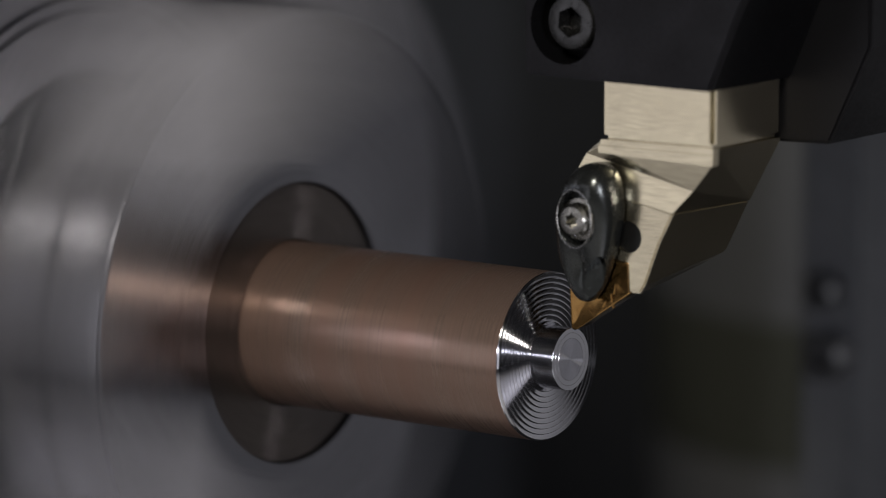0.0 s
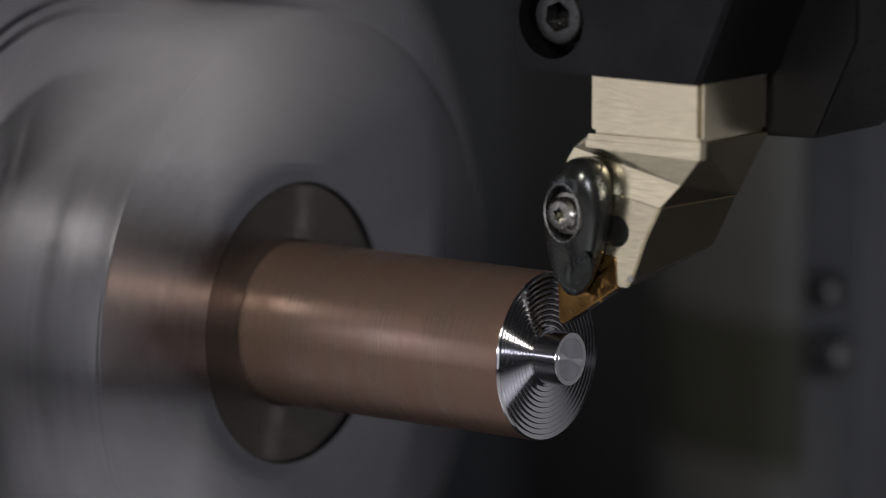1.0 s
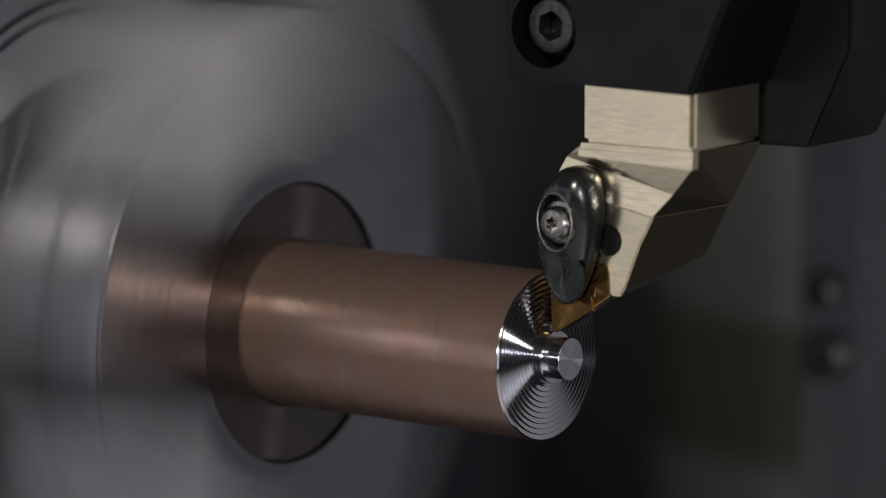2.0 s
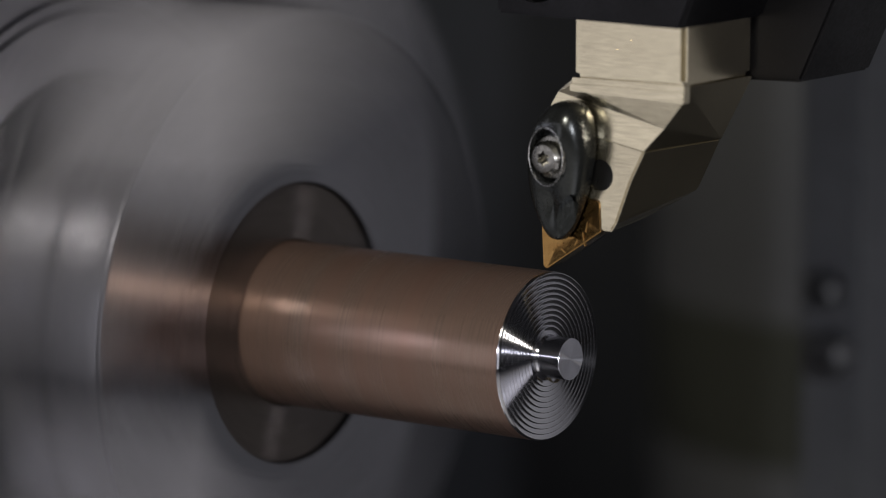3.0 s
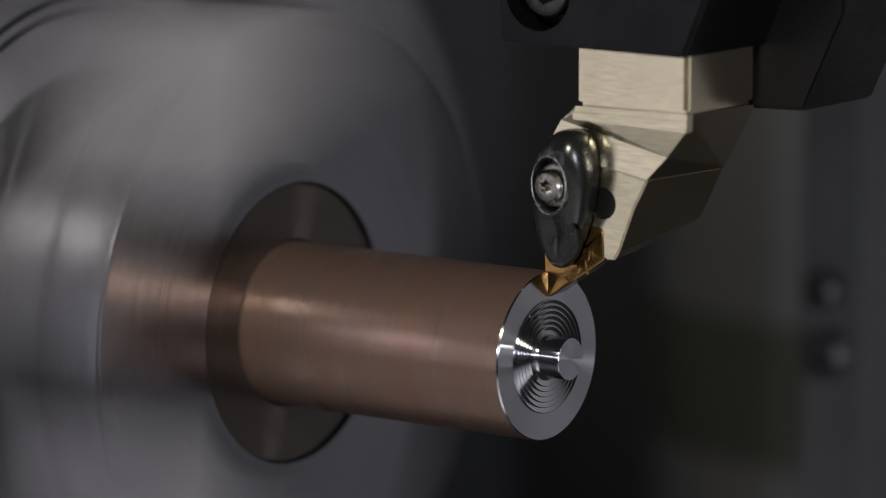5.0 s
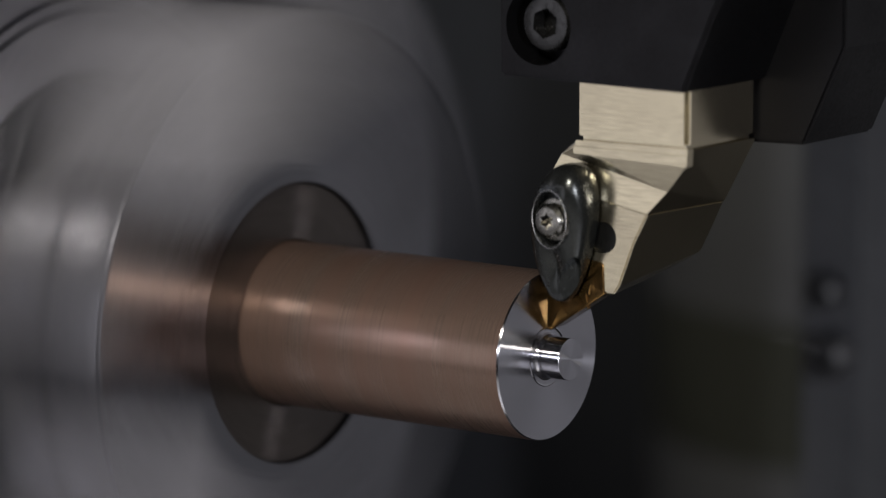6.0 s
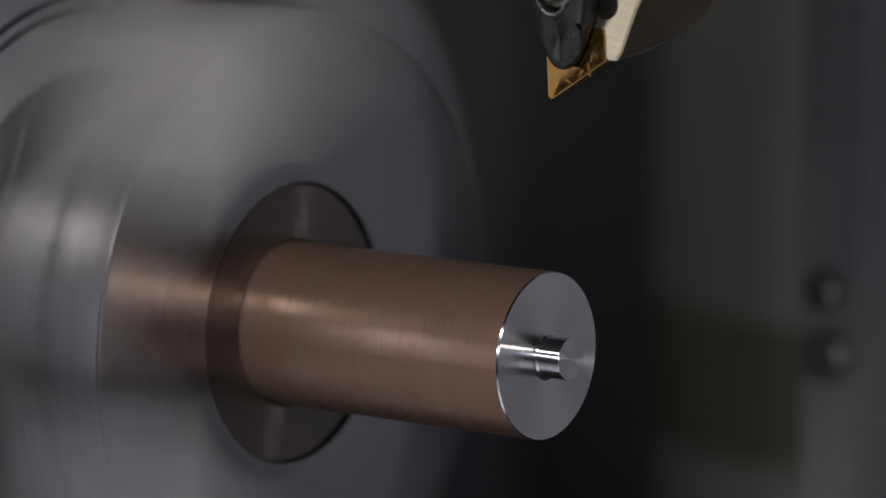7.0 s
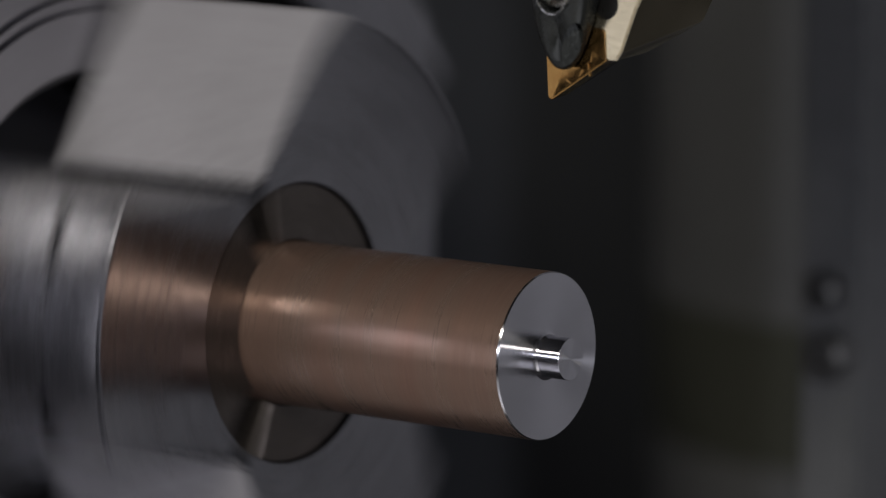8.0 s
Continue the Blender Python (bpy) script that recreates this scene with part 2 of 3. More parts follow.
def chuck():
    c = thing("lathe_chuck", "grey steel three-jaw lathe chuck spinning with the bar", "chuck")
    R = 125 * MM
    prof = [(XB - 0.1, 0.044), (XB - 0.1, R), (XB - 0.030, R), (XB - 0.029, R - 0.0015), (XB - 0.026, R - 0.0015), (XB - 0.025, R),
            (XB - 0.012, R), (XB - 0.011, R - 0.0012), (XB - 0.009, R - 0.0012), (XB - 0.008, R), (XB - 0.0012, R), (XB, R - 0.0012),
            (XB, 0.074), (XB + 0.004, 0.072), (XB + 0.005, 0.071), (XB + 0.005, 0.069), (XB + 0.0042, 0.0686), (XB + 0.0042, 0.0676), (XB + 0.005, 0.067), (XB + 0.005, 0.0622), (XB + 0.0036, 0.0619), (XB + 0.0036, 0.0609), (XB + 0.005, 0.0606), (XB + 0.005, 0.0592), (XB + 0.0036, 0.0589), (XB + 0.0036, 0.0579), (XB + 0.005, 0.0576), (XB + 0.005, 0.046), (XB + 0.003, 0.044)]
    body = part("body", lathe(prof, 128), CHUCK, c, "ground steel chuck body")
    slots = []
    for k in range(3):
        turn = Matrix.Rotation(radians(120 * k), 4, "X")
        slots.append(turned(box(XB - 0.02, XB + 0.01, 0.02, 0.14, -0.0125, 0.0125), turn))
        slots.append(turned(lathe([(XB - 0.02, 0), (XB - 0.02, 0.008), (XB + 0.01, 0.008), (XB + 0.01, 0)], 32, False, (0, -0.095, 0)), turn))
    carve(body, *slots)
    for k in range(3):
        turn = Matrix.Rotation(radians(120 * k), 4, "X")
        pts = jaw_outline(16.15 * MM, 61.6 * MM, 25.5 * MM, radians(56))
        jaw = part("jaw", turned(bevelled(loft([[(x, y, z) for y, z in pts] for x in (XB + 0.006, XJ)]), 0.0006, 2), turn), JAW, c, "machined steel top jaw")
        # the jaw falls back in two steps towards its outer end
        part("jaw_step", turned(bevelled(box(XB + 0.006, XJ - 0.0135, 0.0600, 0.0780, -0.0255, 0.0255), 0.0010, 2), turn), JAW, jaw)
        part("jaw_step", turned(bevelled(box(XB + 0.006, XJ - 0.0250, 0.0779, 0.0905, -0.0255, 0.0255), 0.0010, 2), turn), JAW, jaw)
        lip = XJ - 0.0018
        carve(jaw, lathe([(lip - 0.010, 0.001), (lip - 0.010, 27.8 * MM), (XJ + 0.01, 27.8 * MM), (XJ + 0.01, 0.001)], 96),
              lathe([(lip, 0.001), (lip, 53.2 * MM), (XJ - 0.0004, 60.4 * MM), (XJ + 0.01, 60.4 * MM), (XJ + 0.01, 0.001)], 96))
        grip = [(r * math.cos(a), r * math.sin(a)) for r, sweep in ((27.7 * MM, 1), (16.15 * MM, -1)) for a in np.linspace(-radians(50) * sweep, radians(50) * sweep, 20)]
        part("grip", turned(bevelled(loft([[(x, y, z) for y, z in grip] for x in (lip - 0.0099, lip - 0.0010)]), 0.0004, 1), turn), GRIP, jaw, "dark inner grip of the jaw")
        for ob in [jaw] + [q for q in jaw.children if q.name.startswith("jaw_step")]:
            flanks(ob, turn.to_3x3() @ Vector((0, 0, 1)))
        part("master_jaw", turned(box(XB - 0.019, XB + 0.0055, 0.046, 0.118, -0.0122, 0.0122, 0.001), turn), CHUCK, c, "steel master jaw in its slot")
        part("jaw_bolt", turned(carved_bolt(0.0050, 0.005), turn @ Matrix.Translation((XJ - 0.0251, 0.0842, 0))), BOLT, jaw, "dark socket head bolt")
        part("plug", turned(carved_bolt(0.0072, 0.006), turn @ Matrix.Translation((XB - 0.0199, -0.095, 0))), BOLT, body, "dark socket head bolt")
    return c


def flanks(ob, across):
    """Give the flat sides of a jaw their rougher milled finish."""
    ob.data.materials.append(FLANK)
    for p in ob.data.polygons:
        if abs(p.normal.dot(across)) > 0.95:
            p.material_index = 1


def carved_bolt(r, h):
    """A socket head along x with its recess, standing on x = 0."""
    return lathe([(0, 0), (0, r), (h - 0.0006, r), (h, r - 0.0006), (h, 0.55 * r), (0.4 * h, 0.52 * r), (0.4 * h, 0)], 32, False)


CHUCK_OB = chuck()

# ---------------------------------------------------------------- bar
RB = 16.08 * MM
RINGS = 11
R_IN = 4.8 * MM


def bar():
    b = thing("steel_bar", "brown steel bar with a freshly turned end held in the chuck", "bar")
    part("bar_body", lathe([(XJ - 0.02, 0), (XJ - 0.02, RB), (-0.0003, RB)], 128, False), BAR, b)
    part("end_face", lathe([(-0.0003, RB), (0, RB - 0.00022), (0, 4.6 * MM), (0.0002, 4.25 * MM), (0.0006, 4.02 * MM)], 160, False), TURNED, b, "bright faced steel end")
    part("spigot", lathe([(0.0006, 4.02 * MM), (5.30 * MM, 4.02 * MM)], 96, False), SPIGOT, b, "bright turned steel spigot")
    part("spigot_end", lathe([(5.30 * MM, 4.02 * MM), (5.35 * MM, 3.97 * MM), (5.35 * MM, 0)], 96, False), TURNED, b, "bright faced spigot end")
    return b


BAR_OB = bar()


def sleeve(r0, r1, length):
    s = part("cut_layer", lathe([(-length, r0), (-length, r1), (-0.00006, r1), (0, r1 - 0.00006), (0, r0)], 96), SPIGOT, BAR_OB, "bright turned steel layer on the spigot")
    return s


SLEEVES = [sleeve(5.05 * MM, 5.95 * MM, 6.2 * MM), sleeve(4.03 * MM, 5.05 * MM, 6.2 * MM)]


def ridges():
    out = []
    edge = RB - 0.00012
    step = (edge - R_IN) / RINGS
    for k in range(RINGS):
        r1 = edge - k * step
        r0 = r1 - step
        prof = [(-0.0003, r0), (0.00006, r0), (0.00008, r0 + 0.15 * step), (0.00016, r0 + 0.45 * step), (0.00030, r0 + 0.72 * step), (0.00034, r0 + 0.82 * step),
                (0.00030, r0 + 0.91 * step), (0.00006, r1), (-0.0003, r1)]
        out.append((part("ridge", lathe(prof, 128), RIDGE, BAR_OB, "ridged roughed steel ring"), 0.5 * (r0 + r1)))
    return out


RIDGES = ridges()


# ---------------------------------------------------------------- cutting tool
def P(*pairs):
    return [(x * 0.98 * PX, z * PX) for x, z in pairs]


def cyl_y(x, z, r, y0, y1, n=48, r2=None):
    """A cylinder along y between y0 and y1."""
    r2 = r if r2 is None else r2
    ring = lambda rr, y: [(x + rr * math.cos(2 * math.pi * k / n), y, z + rr * math.sin(2 * math.pi * k / n)) for k in range(n)]
    return loft([ring(r, y0), ring(r2, y1)])


def cutting_tool():
    t = thing("cutting_tool", "brushed nickel turning tool with a gold insert, clamped in the block", "cutting tool")
    part("shank", prism(P((64, 350), (303, 350), (303, 640), (64, 640)), 0, 212 * PX, 0.0009), NICKEL, t)
    part("collar", prism(P((62, 340), (304, 342), (304, 353), (62, 350)), -1.5 * PX, 16 * PX, 0.00012), NICKEL, t)
    part("collar", prism(P((58, 326), (303, 321), (304, 331), (304, 342), (58, 340)), -3 * PX, 16 * PX, 0.00012), NICKEL, t)
    mark = turned(lathe([(-0.00002, 17.4 * PX), (-0.00002, 18.2 * PX), (0.000012, 18.2 * PX), (0.000012, 17.4 * PX)], 48), Matrix.Translation((172 * PX, 0, 414 * PX)) @ Matrix.Rotation(radians(-90), 4, "Z"))
    part("stamp", mark, NICKEL, t, "faint round stamp mark")
    head = P((-2, 215), (-2, 269), (60, 259), (140, 246), (208, 234), (217, 232), (215, 228), (187, 176), (157, 100), (146, 84), (118, 84), (0, 150))
    back = P((40, 245), (42, 252), (60, 250), (140, 242), (228, 234), (238, 232), (236, 228), (212, 181), (189, 138), (150, 116), (60, 70), (50, 140))
    hd = part("head", prism(head, 2 * PX, 212 * PX, 0.0003, back), NICKEL, t)
    carve(hd, cyl_y(119 * PX, 182 * PX, 28 * PX, -10 * PX, 120 * PX))
    # black disc fills the hole, its colour standing in for the shade inside
    part("shade_disc", cyl_y(119 * PX, 182 * PX, 27.6 * PX, 8 * PX, 60 * PX), HOLE_SHADE, t, "black disc added for the shade inside the hole")
    groove = loft([[(x * 0.98 * PX, y * PX, z * PX) for x, y, z in row] for row in (
        ((64, 212, 349), (64, 2, 349), (56, 2, 335), (28, 5, 322), (-2, 0, 270), (20, 212, 254)),
        ((304, 212, 349), (303.5, 2, 349), (303, 2, 327), (257, 5, 274), (217, 0, 232), (238, 212, 232)))])
    part("shoulder", groove, NICKEL, t, smooth=False)
    insert(t)
    clamp(t)
    return t


def insert(t):
    a0, a1, L, nose = radians(93), radians(33), 150, 7.5
    e0, e1 = (math.cos(a0), math.sin(a0)), (math.cos(a1), math.sin(a1))
    corners = [(0, 0), (L * e1[0], L * e1[1]), (L * e1[0] + 56 * e0[0], L * e1[1] + 56 * e0[1]), (L * e0[0], L * e0[1])]

    def outline(inset, y):
        """The rhombus with round corners, drawn in by inset."""
        pts = []
        for k in range(4):
            c, n, q = Vector(corners[k]), Vector(corners[(k + 1) % 4]), Vector(corners[k - 1])
            u, v = (n - c).normalized(), (q - c).normalized()
            half = u.angle(v) / 2
            bis = (u + v).normalized()
            r = max(2.0, nose - 0.3 * inset)
            o = c + bis * ((r + inset) / math.sin(half))
            first = math.atan2(-bis.y, -bis.x)
            sweep = math.pi / 2 - half
            for m in range(7):
                a = first - sweep + 2 * sweep * m / 6
                pts.append(((o.x + r * math.cos(a)) * 0.98 * PX, y * PX, (o.y + r * math.sin(a)) * PX))
        return pts
    bm = loft([outline(3, 44), outline(0, 1.2), outline(1.0, 0), outline(3.5, 0), outline(9, 2), outline(40, 1.6)])
    part("insert", bm, GOLD, t, "gold-coated carbide insert", angle=25)
    for x, z, w, a in ((24, 44, 15, 40), (36, 52, 14, 30), (44, 40, 16, -35), (58, 66, 16, 10), (86, 66, 26, 100), (92, 88, 20, 80), (70, 58, 14, 60)):
        bump_bm = turned(box(-w * PX / 2, w * PX / 2, -1.5 * PX, 4 * PX, -2 * PX, 2 * PX, 0.9 * PX), Matrix.Translation((x * PX, 2 * PX, z * PX)) @ Matrix.Rotation(radians(-a), 4, "Y"))
        part("chip_breaker", bump_bm, GOLD, t, "small raised chip-breaker bump")
    # shim under the insert
    part("shim", prism(P((14, 20), (120, 84), (118, 215), (0, 150)), 44.5 * PX, 75 * PX, 0.0002), BLACK, t, "dark carbide shim")


def clamp(t):
    def outline(scale, y, n=48, tip=0.0):
        pts = []
        for k in range(n):
            a = 2 * math.pi * k / n
            s, c = math.sin(a), math.cos(a)
            f = (s + 1) / 2
            w = 36 + 27 * min(1.0, f / 0.6) ** 0.8
            x = 48 + 24 * f ** 1.4 - 5 * math.sin(math.pi * f) + w * math.copysign(abs(c) ** 0.8, c) * scale
            z = 188 + 124 * math.copysign(abs(s) ** 0.92, s) * (0.4 + 0.6 * scale)
            pts.append((x * PX, (y + tip * (1 - f) ** 1.3) * PX, z * PX))
        return pts
    bm = loft([outline(0.94, -2), outline(1.0, -12), outline(1.0, -30, tip=6), outline(0.97, -44, tip=12), outline(0.90, -56, tip=20), outline(0.78, -65, tip=28),
               outline(0.58, -71, tip=34), outline(0.3, -74, tip=37), outline(0.1, -74.5, tip=38)])
    c = part("clamp", bm, CLAMP, t, "black steel finger clamp", angle=60)
    cx, cz = 50 * PX, 216 * PX
    oval = lambda r, y: [(cx + r * math.cos(2 * math.pi * k / 48) * PX, y * PX, cz + 1.2 * r * math.sin(2 * math.pi * k / 48) * PX) for k in range(48)]
    # oval screw seat, and the ground flat on the finger
    carve(c, turned(box(-52 * PX, 52 * PX, -60 * PX, 0, -60 * PX, 60 * PX), Matrix.Translation((cx, -64 * PX, cz)) @ Matrix.Rotation(radians(-12), 4, "Z")),
          loft([oval(42, -120), oval(40, -30)]),
          turned(loft([[(17 * PX * math.cos(2 * math.pi * k / 32), y * PX, 40 * PX * math.sin(2 * math.pi * k / 32)) for k in range(32)] for y in (-60, 0)]),
                 Matrix.Translation((70 * PX, -27 * PX, 112 * PX)) @ Matrix.Rotation(radians(16), 4, "Y") @ Matrix.Rotation(radians(34), 4, "Z") @ Matrix.Rotation(radians(-10), 4, "X")), angle=42)
    screw = part("screw", turned(lathe([(0, 0), (0, 37 * PX), (7 * PX, 37 * PX), (8 * PX, 30 * PX), (22 * PX, 30 * PX), (29 * PX, 24 * PX), (30 * PX, 18 * PX), (30 * PX, 0)], 64, False), Matrix.Rotation(radians(-90), 4, "Z")), SCREW, c, "worn steel torx screw", angle=30)
    screw.location = (44 * PX, -34 * PX, 212 * PX)
    slope = math.tan(radians(-12))
    loops = []
    for k in range(64):
        a = 2 * math.pi * k / 64
        x0, z0 = math.cos(a), 1.2 * math.sin(a)
        loops.append([((41.8 + u) * x0, -64 + v + 42 * x0 * slope, (41.8 + u) * z0) for u, v in ((0, -0.6), (1.5, -0.6), (1.5, 3), (0, 3))])
    bm = bmesh.new()
    vs = [[bm.verts.new((cx + x * PX, y * PX, cz + z * PX)) for x, y, z in loop] for loop in loops]
    for k in range(64):
        for m in range(4):
            bm.faces.new((vs[k][m], vs[k][(m + 1) % 4], vs[(k + 1) % 64][(m + 1) % 4], vs[(k + 1) % 64][m]))
    part("rim", bm, EDGE, c, "bare worn steel rim of the screw seat")
    star = [(15 * PX * (1 if k % 2 else 0.66) * math.cos(math.pi * k / 6), 15 * PX * (1 if k % 2 else 0.66) * math.sin(math.pi * k / 6)) for k in range(12)]
    carve(screw, prism(star, -60 * PX, -12 * PX))


TOOL_OB = cutting_tool()


def tool_block():
    t = thing("tool_block", "black oxide steel tool block with a socket head screw", "tool holder")
    blk = part("block", prism(P((-76, 458), (320, 455), (383, 598), (440, 700), (440, 1150), (-86, 1150)), -40 * PX, 440 * PX, 0.0006), BLACK, t)
    carve(blk, prism(P((62, 440), (304, 440), (304, 660), (62, 660)), -1 * PX, 213 * PX), cyl_y(8 * PX, 550 * PX, 69 * PX, -60 * PX, 30 * PX))
    part("support", prism(P((300, 341), (404, 344), (488, 520), (488, 700), (100, 700), (100, 341)), 214 * PX, 440 * PX, 0.0006), BLACK, t)
    s = part("screw", turned(lathe([(0, 0), (0, 50 * PX), (52 * PX, 50 * PX), (57 * PX, 46 * PX), (58 * PX, 40 * PX), (58 * PX, 0)], 64, False), Matrix.Rotation(radians(-90), 4, "Z")), CAP, t, "dark socket head cap screw")
    s.location = (14 * PX, 30 * PX, 554 * PX)
    carve(s, prism([(28 * PX * math.cos(math.pi * k / 3 + 0.4), 28 * PX * math.sin(math.pi * k / 3 + 0.4)) for k in range(6)], -80 * PX, -20 * PX))
    return t


BLOCK_OB = tool_block()


# ---------------------------------------------------------------- chips
def coil(name, label, turns, radius, pitch, width, thick, taper=0.0, steps=14, mat=CHIP):
    """A curled ribbon wound round its own x axis from the origin."""
    loops = []
    n = int(turns * steps)
    for k in range(n + 1):
        a = 2 * math.pi * k / steps
        r = radius * (1 - taper * k / n) * (1 + 0.12 * math.sin(0.37 * k) + 0.06 * math.sin(1.3 * k))
        x = pitch * k / steps
        bend = 0.10 * x * x / max(1e-6, pitch * turns)
        loops.append([(x + dx, rr * math.cos(a), rr * math.sin(a) - bend) for dx, rr in ((-width / 2, r), (width / 2, r + 0.3 * thick), (width / 2, r + thick), (-width / 2, r + 0.7 * thick))])
    ob = link(name, loft(loops), mat, angle=45)
    return tagged(ob, label, "metal chip", "flying chips")


LONG_CHIP = coil("curled_chip", "long bright coil of fresh steel swarf", 22, 0.9 * MM, 0.9 * MM, 0.3 * MM, 0.10 * MM, 0.2)
BROWN_CHIP = coil("curled_chip", "straw-coloured coil of steel swarf flung off the tool", 20, 1.6 * MM, 1.6 * MM, 0.8 * MM, 0.12 * MM, 0.1, mat=STRAW)
CRUMBS = [coil("small_chip", "small bright curl of steel swarf in the air", 1.2 + 0.4 * (k % 3), (0.35 + 0.1 * (k % 4)) * MM, 0.45 * MM, 0.3 * MM, 0.08 * MM) for k in range(10)]


# ---------------------------------------------------------------- what moves
def fly_chips():
    inside = pose(-30 * MM, 0, 0)
    low = -296 * MM
    # seconds, then tip of the coil and the way it points: from the cutting edge, down past the spigot and away
    def point(x, y, z, dx, dy, dz):
        return Matrix.Translation((x * MM, y * MM, z * MM)) @ Vector((dx, dy, dz)).to_track_quat("X", "Z").to_matrix().to_4x4()
    walk(LONG_CHIP, [(0.0, inside), (4.1, inside), (4.2, point(-14, -1, 12, 1, -0.1, -0.1)), (4.3, point(0.5, -1, 15, 0.55, -0.4, -0.65)), (4.4, point(0.6, -1, 14.5, 0.85, -0.3, -0.3)),
                     (4.5, point(2.2, -3, 14.4, 0.97, 0.0, -0.12)), (4.6, point(0.8, -1.5, 12.5, 0.7, -0.3, -0.6)), (4.7, point(2, -2, 12, 0.9, -0.1, -0.1)),
                     (4.9, point(40, -30, -40, 0.6, -0.5, -0.6)), (5.3, point(120, -120, -296, 1, 0, 0)), (8.0, point(120, -120, -296, 1, 0, 0))])
    walk(BROWN_CHIP, [(0.0, inside), (4.36, inside), (4.4333, point(4, -4, 10, 0.8, 0, 0.3)), (4.4667, point(8, -9, 11, 0.8, 0, 0.5)), (4.5, point(11.5, -10, 14.5, 0.81, 0, 0.59)),
                      (4.5333, point(16, -14, 19, 0.8, 0, 0.6)), (4.6, point(60, -60, 30, 0.8, -0.1, 0.4)), (4.7, point(110, -100, 10, 0.8, -0.3, -0.1)),
                      (5.1, point(160, -150, -294, 1, 0.2, 0)), (8.0, point(160, -150, -294, 1, 0.2, 0))])
    # small curls: the moment they are in sight, where they are then, and the way they go per second
    flights = [(0.3, 30, -6, 12, 240, -60, 160), (0.5, 38.5, 0, 5, 300, -60, -40), (1.0, 22, -5, 18, 260, -40, 90), (1.5, -26.9, -20, -7.5, -300, -120, -150), (1.5, -21.5, -20, -3.9, -280, -140, -120),
               (1.7, 33, -4, -6, 300, -60, -80), (4.0, -5.8, -10, 22.4, -220, -60, 110), (4.0, -4, 0, 18.5, -200, -20, 90), (4.0, 40, 0, 15.6, 300, -40, 60), (5.9, 30, -4, 8, 320, -60, 30)]
    for k, (ob, (t, x, y, z, u, v, w)) in enumerate(zip(CRUMBS, flights)):
        spin = 40 * k
        rows = [(0.0, inside)] if t > 0.15 else []
        if t > 0.15:
            rows.append((t - 0.12, inside))
            rows.append((t - 0.0667, pose((x - 0.03 * u) * MM, (y - 0.03 * v) * MM, (z - 0.03 * w) * MM, spin, 20, 10)))
            rows.append((t - 0.0333, pose((x - 0.007 * u) * MM, (y - 0.003 * v) * MM, (z - 0.007 * w) * MM, spin + 20, 40, 25)))
        rows.append((t, pose(x * MM, y * MM, z * MM, spin + 30, 50, 30)))
        rows.append((t + 0.0333, pose((x + 0.007 * u) * MM, (y + 0.003 * v) * MM, (z + 0.007 * w) * MM, spin + 40, 60, 35)))
        rows.append((t + 0.1, pose((x + 0.1 * u) * MM, (y + 0.1 * v) * MM, (z + 0.1 * w) * MM, spin + 60, 90, 60)))
        rows.append((t + 0.6, pose((x + 0.3 * u) * MM, (y + 0.3 * v) * MM, low, spin + 90, 120, 90)))
        rows.append((8.0, pose((x + 0.3 * u) * MM, (y + 0.3 * v) * MM, low, spin + 90, 120, 90)))
        walk(ob, rows)


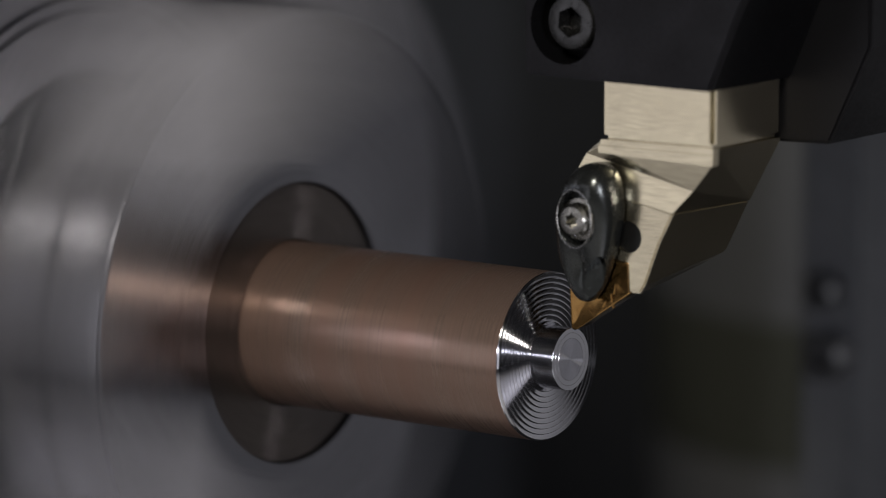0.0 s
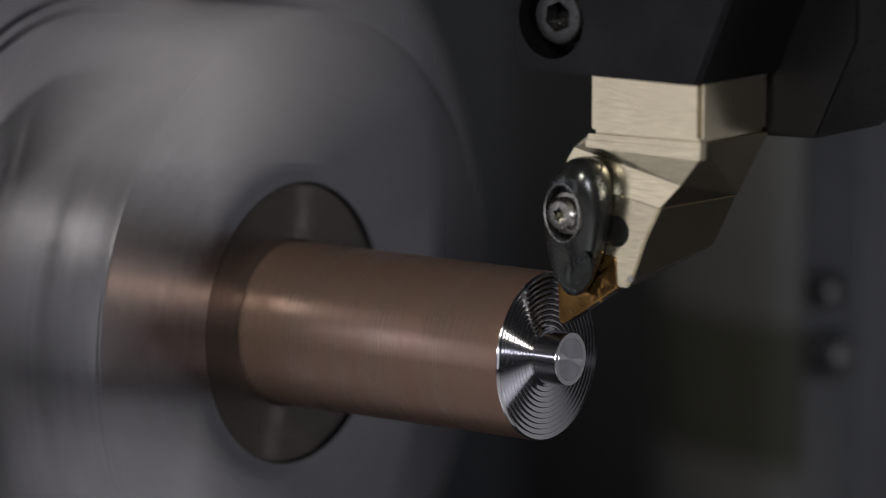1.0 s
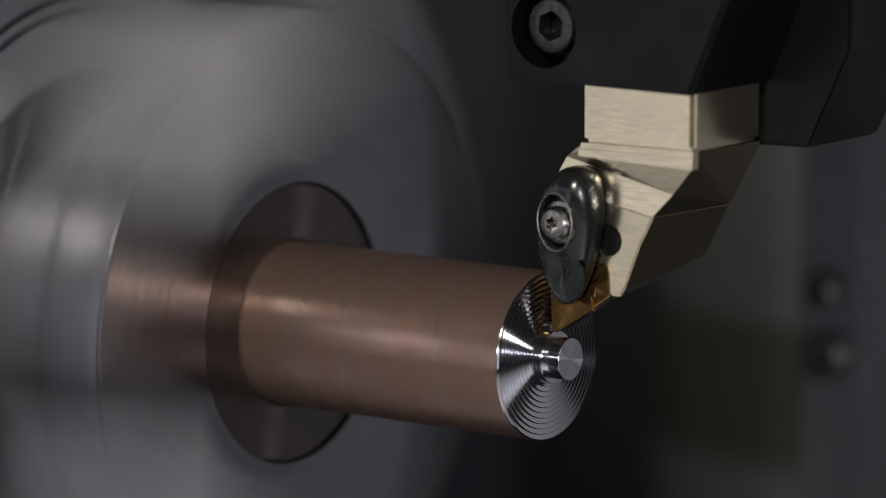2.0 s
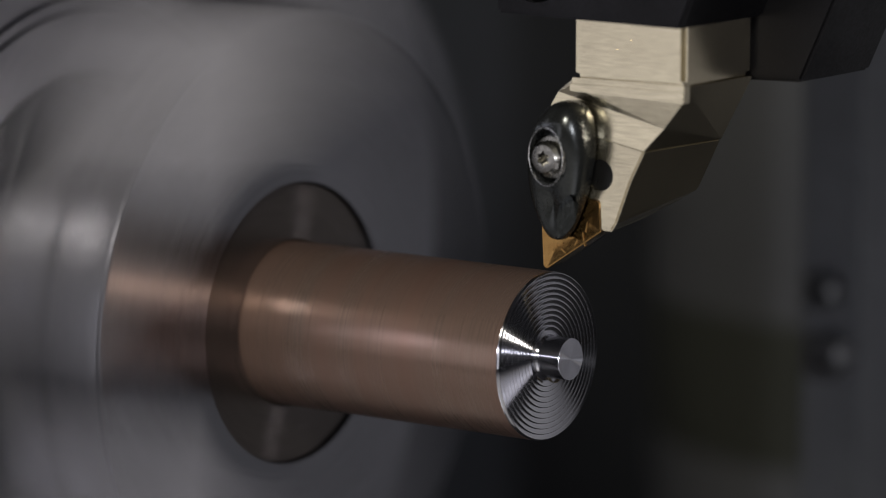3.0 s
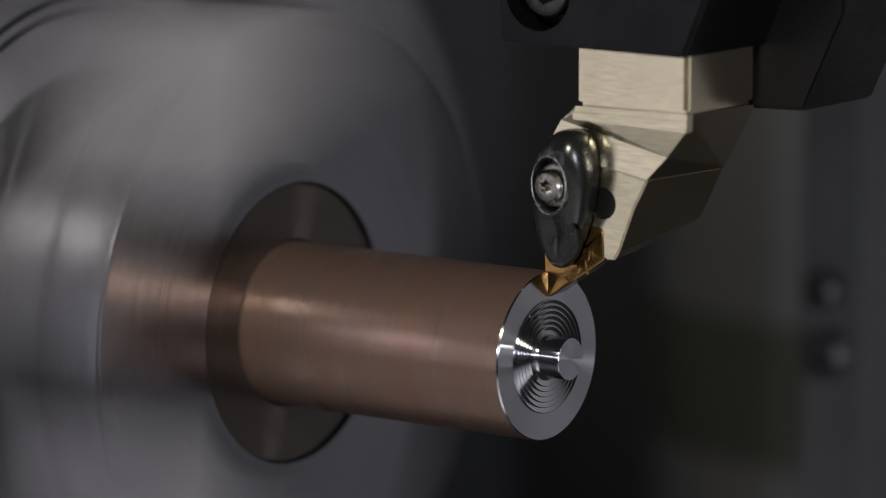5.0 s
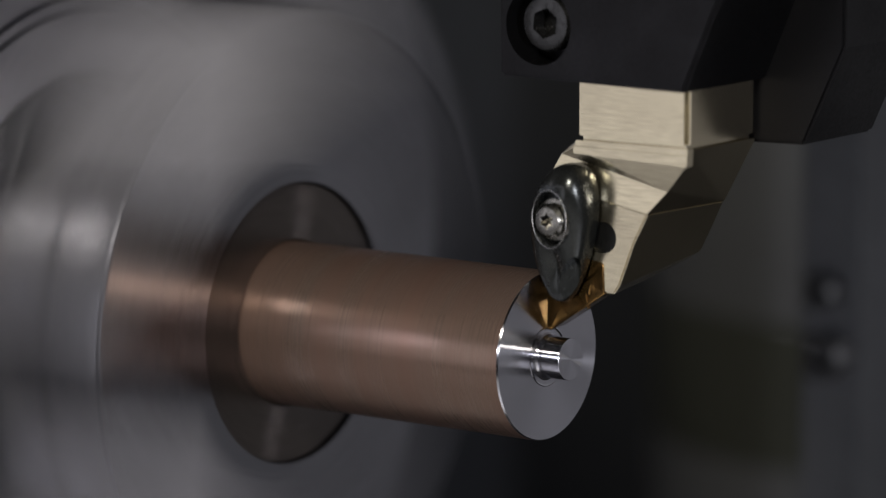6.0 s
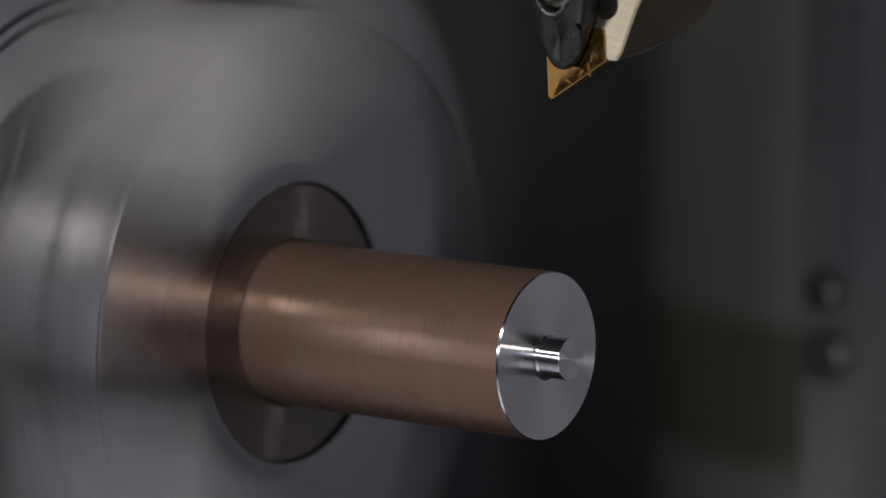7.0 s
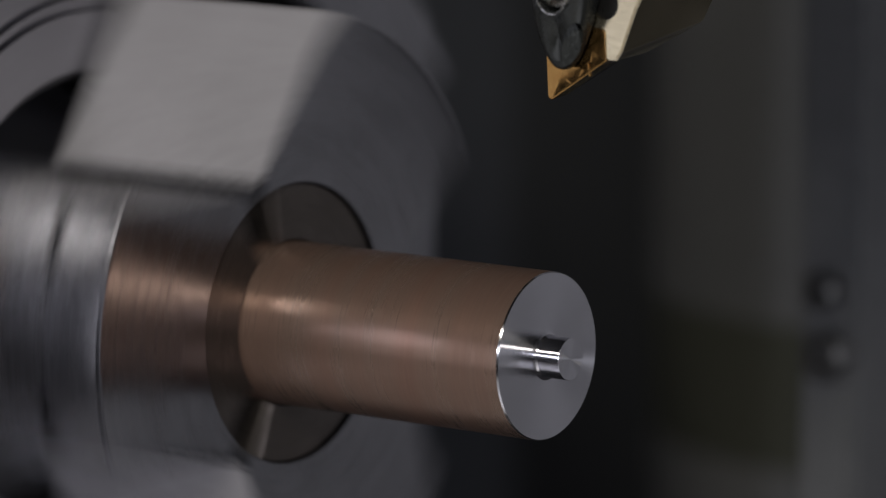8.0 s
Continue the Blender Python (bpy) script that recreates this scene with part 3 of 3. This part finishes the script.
def motions():
    # tool tip: seconds, x and z in millimetres
    path = [(0.0, 6.19, 5.83), (0.5, 2.81, 5.63), (0.65, 1.7, 5.57), (0.8, 1.37, 5.85), (0.9, 2.09, 6.47), (1.0, 3.39, 6.66), (1.2, 6.25, 6.48),
            (1.37, 6.39, 4.77), (1.5, 5.41, 4.77), (1.7, 4.02, 4.79), (2.05, 1.7, 4.81), (2.2, 1.7, 6.0), (2.5, 3.0, 14.0), (2.75, -0.31, 16.91), (3.7, -0.31, 16.91),
            (4.0, 0.09, 15.66), (4.5, 0.31, 13.63), (6.0, 0.52, 5.22), (6.17, 0.53, 4.25), (6.3, 1.18, 4.75), (6.4, 1.54, 6.03), (6.4333, 1.4, 14.5), (6.4667, 1.2, 24.6), (6.5, 1.08, 27.15),
            (6.5333, 1.0, 29.8), (6.5667, 0.8, 40.5), (6.6, 0.67, 47.55), (6.7, 0.67, 49.05), (8.0, 0.67, 49.05)]
    for ob in (TOOL_OB, BLOCK_OB):
        walk(ob, [(t, pose((x - 0.7) * MM, 0, (z - 0.8) * MM)) for t, x, z in path])
    # the spindle: 400 turns a minute, then it runs down
    slowing = [80, 70, 60, 45, 32, 24, 18, 16, 15]
    rows, angle = [], 174.0 - 80.0 * 231 - sum(slowing)
    for k in range(241):
        rows.append((k / 30, pose(0, 0, 0, angle)))
        angle += 80.0 if k < 231 else slowing[min(k - 231, 8)]
    walk(CHUCK_OB, rows)
    walk(BAR_OB, rows)
    # layers pushed back at the tool's feed
    walk(SLEEVES[0], [(0.0, pose(5.345 * MM, 0, 0)), (0.1, pose(5.3 * MM, 0, 0)), (0.65, pose(1.5 * MM, 0, 0)), (0.75, pose(-0.1 * MM, 0, 0)), (8.0, pose(-0.1 * MM, 0, 0))])
    walk(SLEEVES[1], [(0.0, pose(5.34 * MM, 0, 0)), (1.48, pose(5.34 * MM, 0, 0)), (1.5, pose(5.2 * MM, 0, 0)), (1.7, pose(3.9 * MM, 0, 0)), (2.05, pose(1.5 * MM, 0, 0)), (2.15, pose(-0.1 * MM, 0, 0)), (8.0, pose(-0.1 * MM, 0, 0))])
    fly_chips()
    for ob, r in RIDGES:
        mm = r / MM
        t = 4.0 + (15.66 - mm) * 0.5 / 2.03 if mm > 13.63 else 4.5 + (13.63 - mm) * 1.5 / 8.41
        t = max(3.9, t)
        walk(ob, [(0.0, pose(0, 0, 0)), (t - 0.1, pose(0, 0, 0)), (t + 0.1, pose(-0.4 * MM, 0, 0)), (8.0, pose(-0.4 * MM, 0, 0))])


motions()
